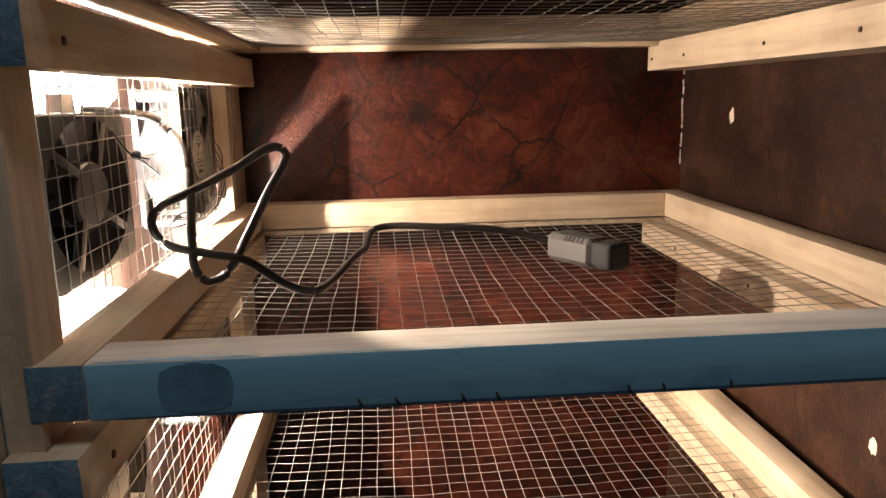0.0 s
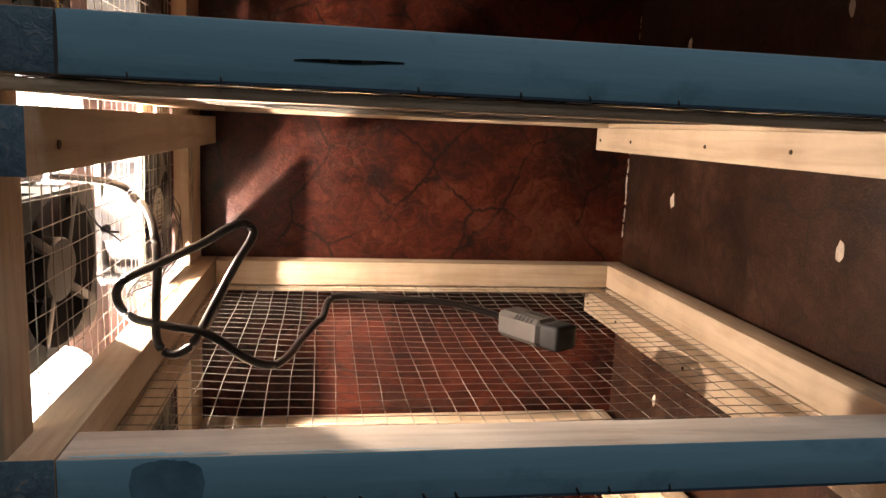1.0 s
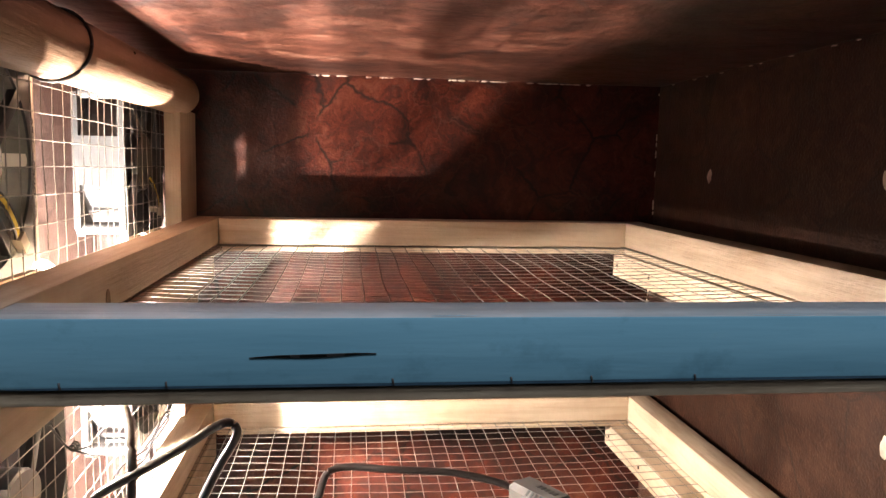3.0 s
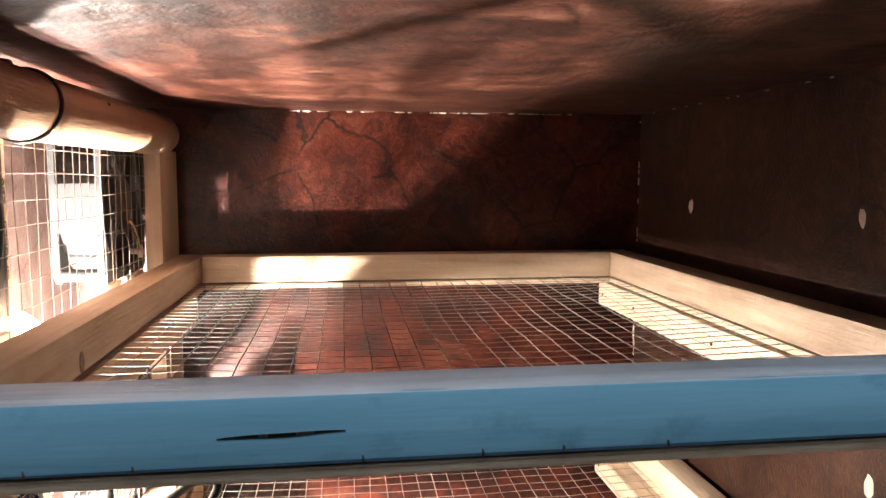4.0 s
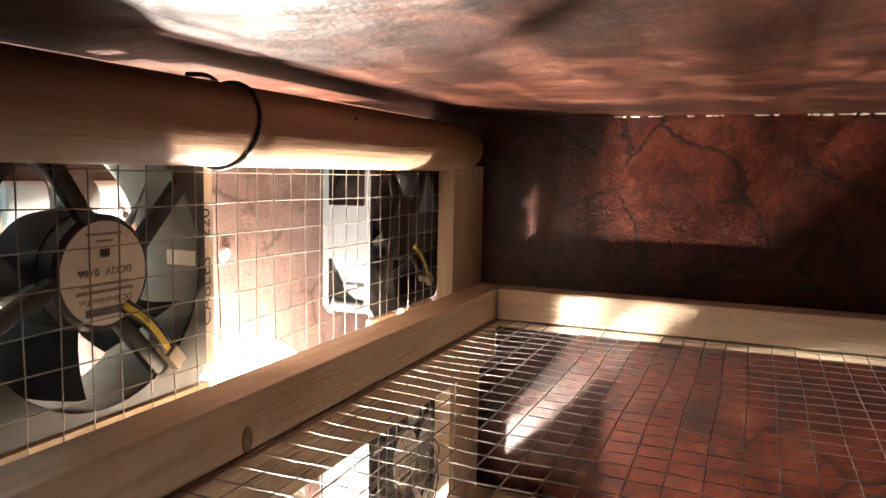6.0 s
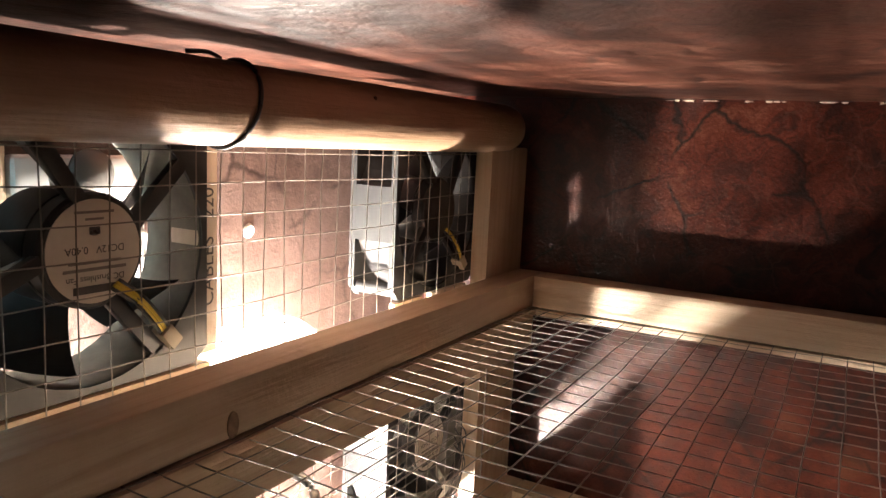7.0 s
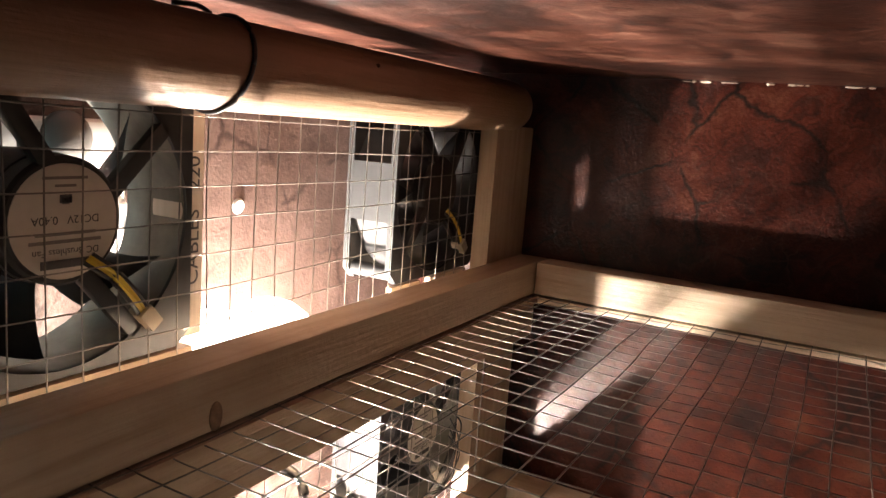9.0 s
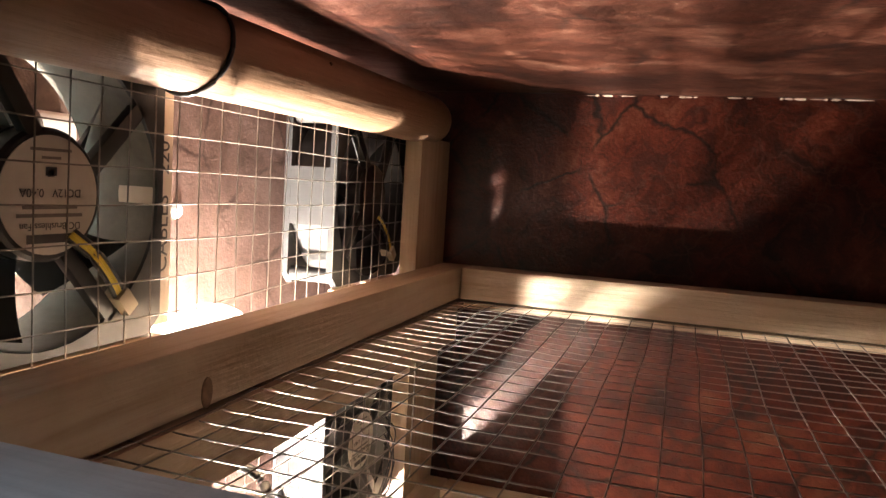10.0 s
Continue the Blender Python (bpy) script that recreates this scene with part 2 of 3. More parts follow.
def cyl(bm, r, p0, p1, n=20, r2=None, mi=0):
    """A cylinder or cone between two points."""
    p0, p1 = Vector(p0), Vector(p1)
    d = p1 - p0
    res = bmesh.ops.create_cone(bm, cap_ends=True, segments=n, radius1=r, radius2=r if r2 is None else r2, depth=d.length)
    q = d.to_track_quat("Z", "Y").to_matrix().to_4x4()
    bmesh.ops.transform(bm, matrix=Matrix.Translation((p0 + p1) / 2) @ q, verts=res["verts"])
    for f in {f for v in res["verts"] for f in v.link_faces}:
        f.material_index = mi
    return bm


def finish(name, bm, mats, smooth=True):
    me = bpy.data.meshes.new(name)
    bmesh.ops.recalc_face_normals(bm, faces=bm.faces)
    bm.to_mesh(me)
    bm.free()
    for m in mats if isinstance(mats, (list, tuple)) else [mats]:
        me.materials.append(m)
    if smooth:
        me.polygons.foreach_set("use_smooth", [True] * len(me.polygons))
        me.set_sharp_from_angle(angle=radians(35))
    return me


def part(name, bm, material, parent=None, label="", smooth=True):
    ob = new(name, finish(name, bm, material, smooth))
    if parent:
        ob.parent = parent
    if label:
        ob["label"] = label
    return ob


def thing(name, at, label, category, group="", kind=""):
    ob = new(name)
    ob.location = at
    ob.empty_display_size = 0.02
    return tagged(ob, label, category, group, kind)


def wires_mesh(name, lines, radius, material, sides=5):
    """Many thin bent rods, each a list of points, as one mesh."""
    verts, faces = [], []
    for pts in lines:
        base = len(verts)
        n = len(pts)
        for i, p in enumerate(pts):
            d = (Vector(pts[min(i + 1, n - 1)]) - Vector(pts[max(i - 1, 0)])).normalized()
            a = d.orthogonal().normalized()
            c = d.cross(a)
            for k in range(sides):
                w = 2 * math.pi * k / sides
                verts.append(Vector(p) + radius * (math.cos(w) * a + math.sin(w) * c))
        for i in range(n - 1):
            for k in range(sides):
                k2 = (k + 1) % sides
                faces.append((base + i * sides + k, base + i * sides + k2, base + (i + 1) * sides + k2, base + (i + 1) * sides + k))
        faces.append(tuple(base + k for k in reversed(range(sides))))
        faces.append(tuple(base + (n - 1) * sides + k for k in range(sides)))
    me = bpy.data.meshes.new(name)
    me.from_pydata([tuple(v) for v in verts], [], faces)
    me.polygons.foreach_set("use_smooth", [True] * len(me.polygons))
    me.materials.append(material)
    return me


def smooth_line(pts, n=8):
    """A Catmull-Rom line through the points."""
    p = [Vector(q) for q in pts]
    p = [p[0] * 2 - p[1]] + p + [p[-1] * 2 - p[-2]]
    out = []
    for i in range(1, len(p) - 2):
        for k in range(n):
            t = k / n
            a, b, c, d = p[i - 1], p[i], p[i + 1], p[i + 2]
            out.append(0.5 * ((2 * b) + (c - a) * t + (2 * a - 5 * b + 4 * c - d) * t * t + (3 * b - a - 3 * c + d) * t ** 3))
    out.append(p[-2])
    return out


# ================= plan of the cabinet =================
XR, YB, ZC, ZF = 0.268, 0.660, 0.715, 0.070      # right wall, back wall, top, floor
XW, XM, XD = -0.140, -0.1525, -0.222              # left frame's face, its wire, the duct's outer wall
YF = 0.235                                        # front of the trays
CELL = 0.0127                                     # wire spacing


def structure(name, bm, mats, label, category):
    return tagged(part(name, bm, mats), label, category, kind="structure")


# ---- the room round the cabinet ----
bm = bmesh.new(); box(bm, -2.2, 2.2, -2.2, 2.2, -0.3, -0.2)
structure("floor", bm, SCREED, "dull brown screed floor of the dim room", "floor")
bm = bmesh.new()
box(bm, -2.2, 2.2, -2.2, -0.95, 2.3, 2.4); box(bm, -2.2, 2.2, -0.15, 2.2, 2.3, 2.4)
box(bm, -2.2, -0.25, -0.95, -0.15, 2.3, 2.4); box(bm, 0.75, 2.2, -0.95, -0.15, 2.3, 2.4)
structure("ceiling", bm, PLASTER, "dark blue-grey room ceiling with a roof window opening", "ceiling")
for nm, d in (("wall_west", (-2.3, -2.2, -2.2, 2.2, -0.2, 2.3)), ("wall_east", (2.2, 2.3, -2.2, 2.2, -0.2, 2.3)), ("wall_north", (-2.2, 2.2, 2.2, 2.3, -0.2, 2.3))):
    bm = bmesh.new(); box(bm, *d)
    structure(nm, bm, PLASTER, "plain dark blue-grey room wall", "wall")
bm = bmesh.new(); box(bm, -2.2, 2.2, -2.3, -2.2, -0.2, 2.3)
structure("wall_south", bm, PLASTER, "plain dark blue-grey room wall", "wall")

# ---- the cabinet's shell ----
bm = bmesh.new(); box(bm, XD - 0.02, XR + 0.02, YB, YB + 0.015, ZF - 0.02, ZC + 0.02)
wall_back = structure("wall_back", bm, VINYL, "cabinet back lined with brown-red marbled vinyl with dark cracks", "wall")
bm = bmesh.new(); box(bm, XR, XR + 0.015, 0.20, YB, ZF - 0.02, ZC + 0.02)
wall_right = structure("wall_right", bm, VINYL_SIDE, "cabinet side lined with marbled vinyl, sheen and shade put into its brown, chipped in spots", "wall")
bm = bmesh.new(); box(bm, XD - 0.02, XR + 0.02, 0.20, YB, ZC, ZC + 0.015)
structure("cabinet_top", bm, VINYL_TOP, "glossy brown marbled vinyl panel over the top tray, reflections put into its pale tones", "ceiling panel")
bm = bmesh.new(); box(bm, XD - 0.02, XR + 0.02, 0.20, YB, ZF - 0.015, ZF)
structure("cabinet_floor", bm, UNLIT_BOARD, "bottom panel of the cabinet, near-black to stand for unlit depth", "floor panel")
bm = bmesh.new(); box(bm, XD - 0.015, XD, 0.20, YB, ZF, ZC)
wall_duct = structure("wall_duct", bm, VINYL_LIT, "outer wall of the fan duct in marbled vinyl, bulb glare put into its pinkish colour", "wall")
bm = bmesh.new(); box(bm, XD, -0.1545, 0.2365, 0.250, ZF, ZC, 0.0012)
structure("duct_front", bm, BLUE, "blue painted board closing the fan duct", "panel")
bm = bmesh.new(); box(bm, -0.30, 0.30, 0.19, 0.69, -0.2, ZF - 0.02, 0.004)
tagged(part("cabinet_plinth", bm, BLUE), "blue painted wooden plinth under the cabinet", "plinth", kind="structure")


def post(name, x0, x1, y0, y1, label, top=ZC):
    b2 = bmesh.new()
    box(b2, x0, x1, y0, y1, ZF, top, 0.0012)
    return tagged(part(name, b2, WOOD_Z), label, "post", kind="structure")


post("post_front", -0.1535, XW, 0.236, 0.262, "pale planed pine post beside the front opening")
post("post_back", -0.152, XW, 0.602, YB, "pale pine post in the back corner", 0.679)
b2 = bmesh.new(); box(b2, -0.178, -0.1532, 0.207, 0.2358, ZF, ZC, 0.0012)
for f in b2.faces:
    f.normal_update()
    f.material_index = 1 if f.normal.y < -0.5 else 0
tagged(part("front_stile", b2, [WOOD_Z, BLUE]), "pale pine stile with a blue painted front", "stile", kind="structure")


KNOT = plain("dark_knot", (0.19, 0.115, 0.068), 0.7, 0.0, 0.5, 300.0)
DULL = plain("dulled_blue_paint", (0.105, 0.235, 0.325), 0.6, 0.0, 0.35, 60.0)
# Darker blue for the strip along a front bar's lower edge.
NAVY = plain("dark_blue_strip", (0.035, 0.075, 0.115), 0.55, 0.0, 0.35, 90.0)


# ---- trays ----
def sag(x, y, x0, x1, y0, y1, amp):
    u, w = (x - x0) / (x1 - x0), (y - y0) / (y1 - y0)
    return -amp * math.sin(math.pi * max(0, min(1, u))) * math.sin(math.pi * max(0, min(1, w))) + 0.0012 * noise.noise((x * 24, y * 24, x0 * 50 + amp * 900))


def tray(x0, x1, ztop, label, seed, amp, crack=False, ticks=(), patches=(), smears=()):
    h, w = 0.0215, 0.0205
    y0, y1 = YF, 0.652
    t = thing("tray", ((x0 + x1) / 2, (y0 + y1) / 2, ztop - h), label, "tray", "sliding trays")
    inv = Matrix.Translation(-t.location)

    def put(name, b2, mats, lab=""):
        bmesh.ops.transform(b2, matrix=inv, verts=b2.verts)
        return part(name, b2, mats, t, lab)
    b2 = bmesh.new(); box(b2, x0 + w, x1 - 0.0, y0, y0 + 0.0255, ztop - h, ztop, 0.0011)
    for f in b2.faces:
        f.normal_update()
        f.material_index = 1 if f.normal.y < -0.5 else 0
    fb = put("front_bar", b2, [WASHED if ztop > 0.5 else WOOD_GREY, BLUE], "pine bar with its front face painted blue")
    b2 = bmesh.new(); box(b2, x0 + w + 0.0004, x1 - w - 0.0004, y1 - 0.022, y1, ztop - h, ztop, 0.001)
    put("back_bar", b2, WOOD_X)
    b2 = bmesh.new(); box(b2, x0, x0 + w - 0.0003, y0 + 0.0005, y1, ztop - h, ztop, 0.0011)
    for f in b2.faces:
        f.normal_update()
        f.material_index = 1 if f.normal.y < -0.5 else 0
    put("left_rail", b2, [WOOD_Y, BLUE_W], "pine rail, end grain worn blue")
    b2 = bmesh.new(); box(b2, x1 - w, x1, y0 + 0.026, y1, ztop - h, ztop, 0.0011)
    put("right_rail", b2, WOOD_Y)
    zb0, zb1 = ztop - h - 0.0058, ztop - h - 0.0014
    for nm, dims, mm, on in (("lower_batten", (x0 + 0.001, x1 - 0.001, y0 + 0.0015, y0 + 0.0245), WOOD_X, ztop > 0.5),
                             ("lower_batten", (x0 + 0.001, x0 + w + 0.0022, y0 + 0.025, y1 - 0.001), WOOD_Y, True),
                             ("lower_batten", (x1 - w + 0.001, x1 - 0.001, y0 + 0.025, y1 - 0.001), WOOD_Y, True),
                             ("lower_batten", (x0 + w + 0.003, x1 - w, y1 - 0.021, y1 - 0.001), WOOD_X, True)):
        if on:
            b2 = bmesh.new(); box(b2, *dims, zb0, zb1, 0.0008)
            put(nm, b2, mm)
    tk = 0.55 if ztop > 0.5 else 1.0
    for xs, tilt in ticks:
        b2 = bmesh.new()
        ln = smooth_line([(xs, y0 - 0.0002, ztop - h + 0.0002), (xs - tilt * 0.5, y0 - 0.0006, ztop - h + 0.0018 * tk), (xs - tilt, y0 - 0.0002, ztop - h + 0.0038 * tk)], 3)
        me = wires_mesh("staple", [ln], 0.00035, INK, 5)
        me.transform(inv)
        new("staple", me).parent = t
    for nm, xa, xb, za, zb, mm, sd in patches:
        r2 = random.Random(sd)
        b2 = bmesh.new()
        n2 = 22
        lo, hi = [], []
        for k in range(n2 + 1):
            u = k / n2
            bulge = math.sin(math.pi * u) ** 0.22
            zm = (za + zb) / 2
            lo.append(b2.verts.new((xa + (xb - xa) * u, y0 - 0.0002, zm + (za - zm) * bulge * r2.uniform(0.93, 1.0))))
            hi.append(b2.verts.new((xa + (xb - xa) * u, y0 - 0.0002, zm + (zb - zm) * bulge * r2.uniform(0.93, 1.0))))
        for k in range(n2):
            b2.faces.new((lo[k], lo[k + 1], hi[k + 1], hi[k]))
        put(nm, b2, mm)
    for xa, xb, dep, sd in smears:
        r2 = random.Random(sd)
        b2 = bmesh.new()
        n2 = 40
        lo, hi = [], []
        for k in range(n2 + 1):
            u = k / n2
            lo.append(b2.verts.new((xa + (xb - xa) * u, y0 + 0.0009, ztop + 0.0002)))
            hi.append(b2.verts.new((xa + (xb - xa) * u, y0 + 0.0010 + dep * (0.25 + 0.75 * abs(noise.noise((u * 17, sd, 1)))) * math.sin(math.pi * u) ** 0.4 * r2.uniform(0.6, 1.0), ztop + 0.0002)))
        for k in range(n2):
            b2.faces.new((lo[k], lo[k + 1], hi[k + 1], hi[k]))
        put("paint_smear", b2, BLUE)
    # wire floor under the bars
    zw = ztop - h - 0.0008
    rng = random.Random(seed)
    lines = []
    xa, xb, ya, yb = x0 + 0.004, x1 - 0.004, y0 + 0.005, y1 - 0.003
    y = ya + 0.004
    while y < yb:
        ph = rng.uniform(0, 9)
        lines.append([(x, y + 0.0011 * noise.noise((x * 14, ph, 3)), zw + sag(x, y, x0, x1, y0, y1, amp)) for x in np.linspace(xa, xb, 34)])
        y += CELL
    x = xa + 0.005
    while x < xb:
        ph = rng.uniform(0, 9)
        lines.append([(x + 0.0013 * noise.noise((y * 14, ph, 8)), y, zw + 0.0009 + sag(x, y, x0, x1, y0, y1, amp)) for y in np.linspace(ya, yb, 34)])
        x += CELL
    for ln in lines:
        me = wires_mesh("wire", [ln], 0.00029, STEEL)
        me.transform(inv)
        new("wire", me).parent = t
    if crack:
        b2 = bmesh.new()
        cyl(b2, 0.0035, (x0 + w - 0.0006, 0.352, ztop - 0.0165), (x0 + w + 0.0001, 0.352, ztop - 0.0165), 14)
        bmesh.ops.scale(b2, vec=(1, 0.8, 1.5), verts=b2.verts, space=Matrix.Translation((0, -0.352, 0.0165 - ztop)))
        put("knot", b2, KNOT)
        b2 = bmesh.new()
        n = 14
        for i in range(n):
            u0, u1 = i / n, (i + 1) / n
            xs0, xs1 = -0.0405 + 0.0385 * u0, -0.0405 + 0.0385 * u1
            f = lambda u: 0.00046 * math.sin(math.pi * u) ** 1.1 + 0.00010
            zc = lambda u: 0.5806 + 0.0010 * u + 0.00012 * math.sin(9 * u)
            q = [b2.verts.new(v) for v in ((xs0, y0 - 0.0003, zc(u0) - f(u0)), (xs1, y0 - 0.0003, zc(u1) - f(u1)), (xs1, y0 - 0.0003, zc(u1) + f(u1)), (xs0, y0 - 0.0003, zc(u0) + f(u0)))]
            b2.faces.new(q)
        ext = bmesh.ops.extrude_face_region(b2, geom=list(b2.faces))
        bmesh.ops.translate(b2, vec=(0, 0.0008, 0), verts=[g for g in ext["geom"] if isinstance(g, bmesh.types.BMVert)])
        bmesh.ops.remove_doubles(b2, verts=b2.verts, dist=0.00002)
        put("split", b2, INK, "dark split in the blue paint")
    return t


TRAYS = [(-0.138, 0.2515, 0.593, "top wooden tray, blue front bar, empty wire mesh floor", 3, 0.004, True,
          ((-0.0646, 0.0003), (0.0036, 0.0004), (0.0413, 0.0003), (0.0678, 0.0004), (0.103, 0.0003), (-0.095, 0.0004)),
          (("thick_paint", -0.1170, 0.2510, 0.5712, 0.5722, NAVY, 3), ("joint_gap", -0.1180, -0.1168, 0.5715, 0.5930, INK, 8)), ((0.015, 0.030, 0.002, 4), (0.12, 0.17, 0.0015, 5))),
         (-0.144, 0.2625, 0.4355, "middle wooden tray, blue front bar, sensor on its wire mesh", 4, 0.006, False,
          ((-0.025, 0.0022), (-0.011, 0.0028), (0.013, 0.002), (0.026, 0.0022), (0.076, 0.002), (0.089, 0.0012), (0.115, 0.0006)),
          (("thick_paint", -0.1230, 0.2620, 0.4139, 0.4153, NAVY, 4), ("stain", -0.0985, -0.0715, 0.4152, 0.4348, DULL, 9)), ((-0.120, -0.062, 0.0075, 6), (-0.06, 0.02, 0.002, 7))),
         (-0.138, 0.2585, 0.2810, "lowest wooden tray, blue front bar, dusty wire mesh floor", 5, 0.005, False)]
for a in TRAYS:
    tray(*a)


# ---- supports under the trays ----
def nail(parent, p, d, r=0.0016):
    b2 = bmesh.new()
    p, d = Vector(p), Vector(d)
    cyl(b2, r, p - d * 0.0008, p + d * 0.0006, 10, r * 0.7)
    return part("nail", b2, IRON, parent)


for ztop in (0.5655, 0.408, 0.2535):
    b2 = bmesh.new()
    x0, x1, y0, y1, h = 0.2265, XR, 0.24, 0.655, 0.0205
    out = [(x1, y0), (x0, y0)]
    for k in range(9):
        a = math.pi / 2 * k / 8
        out.append((x0 + 0.012 - 0.012 * math.cos(a), y1 - 0.012 + 0.012 * math.sin(a)))
    out.append((x1, y1))
    f = b2.faces.new([b2.verts.new((x, y, ztop - h)) for x, y in out])
    ext = bmesh.ops.extrude_face_region(b2, geom=[f])
    bmesh.ops.translate(b2, vec=(0, 0, h), verts=[g for g in ext["geom"] if isinstance(g, bmesh.types.BMVert)])
    c = tagged(part("cleat", b2, WOOD_Y), "pale pine cleat nailed to the side wall under a tray", "cleat", "tray cleats")
    for y in (0.635, 0.565, 0.44, 0.345, 0.27):
        nail(c, (x0 - 0.0001, y, ztop - 0.011), (-1, 0, 0), 0.0017)

for ztop in (0.561, 0.4035, 0.249):
    b2 = bmesh.new()
    box(b2, -0.152, -0.1255, 0.228, 0.236, ztop - 0.0235, ztop, 0.001)
    box(b2, XW + 0.0004, -0.1255, 0.2355, 0.655, ztop - 0.0235, ztop, 0.001)
    for f in b2.faces:
        f.normal_update()
        f.material_index = 1 if f.normal.y < -0.5 else 0
    c = tagged(part("ledge", b2, [WOOD_Y, BLUE_W]), "pine ledge along the fan side, front end painted blue", "ledge", "tray ledges")
    nail(c, (-0.1254, 0.258, ztop - 0.0135), (1, 0, 0), 0.0022)

# ---- round rail below the top ----
rail = thing("round_rail", (-0.146, 0.43, 0.6912), "lacquered round wooden rail tied under the cabinet top", "rail")
b2 = bmesh.new()
n = 28
ys = [-0.228, 0.186, 0.196, 0.203, 0.207, 0.2085]
rs = [0.0162, 0.0162, 0.0159, 0.0147, 0.0124, 0.008]
rings = [[b2.verts.new((r * math.cos(2 * math.pi * k / n), y, r * math.sin(2 * math.pi * k / n))) for k in range(n)] for y, r in zip(ys, rs)]
for a, b in zip(rings, rings[1:]):
    for k in range(n):
        b2.faces.new((a[k], a[(k + 1) % n], b[(k + 1) % n], b[k]))
b2.faces.new(rings[0]); b2.faces.new(list(reversed(rings[-1])))
part("pole", b2, LACQ, rail)
loop = [Vector((0.0169 * math.cos(a), -0.0535 + 0.004 * math.sin(a), 0.0169 * math.sin(a))) for a in np.linspace(0, 2 * math.pi, 40)]
tie = new("wire_tie", wires_mesh("wire_tie", [loop, smooth_line([(-0.004, -0.0535, 0.0171), (-0.001, -0.063, 0.0182), (-0.003, -0.071, 0.0176)])], 0.0009, BLACK, 6))
tie.parent = rail
tie["label"] = "thin black wire tie"
nail(rail, (0.0141, 0.025, 0.0080), (0.86, 0, 0.5), 0.0012)

# ---- wire screen in front of the fans ----
rng = random.Random(11)
lines = []
z = ZF + 0.006
while z < 0.690:
    ph = rng.uniform(0, 9)
    lines.append([(XM + 0.0014 * noise.noise((y * 16, ph, 1)), y, z + 0.0022 * noise.noise((y * 9, ph, 5))) for y in np.linspace(0.262, 0.612, 40)])
    z += CELL
y = 0.2665
while y < 0.612:
    ph = rng.uniform(0, 9)
    lines.append([(XM - 0.0009 + 0.0014 * noise.noise((z * 16, ph, 2)), y + 0.0020 * noise.noise((z * 9, ph, 6)), z) for z in np.linspace(ZF + 0.002, 0.692, 60)])
    y += CELL
screen = thing("wire_screen", (XM, 0.437, ZF), "slightly bent galvanised wire screen in front of the fans", "wire screen")
for ln in lines:
    me = wires_mesh("wire", [ln], 0.00029, STEEL)
    me.transform(Matrix.Translation((-XM, -0.437, -ZF)))
    new("wire", me).parent = screen


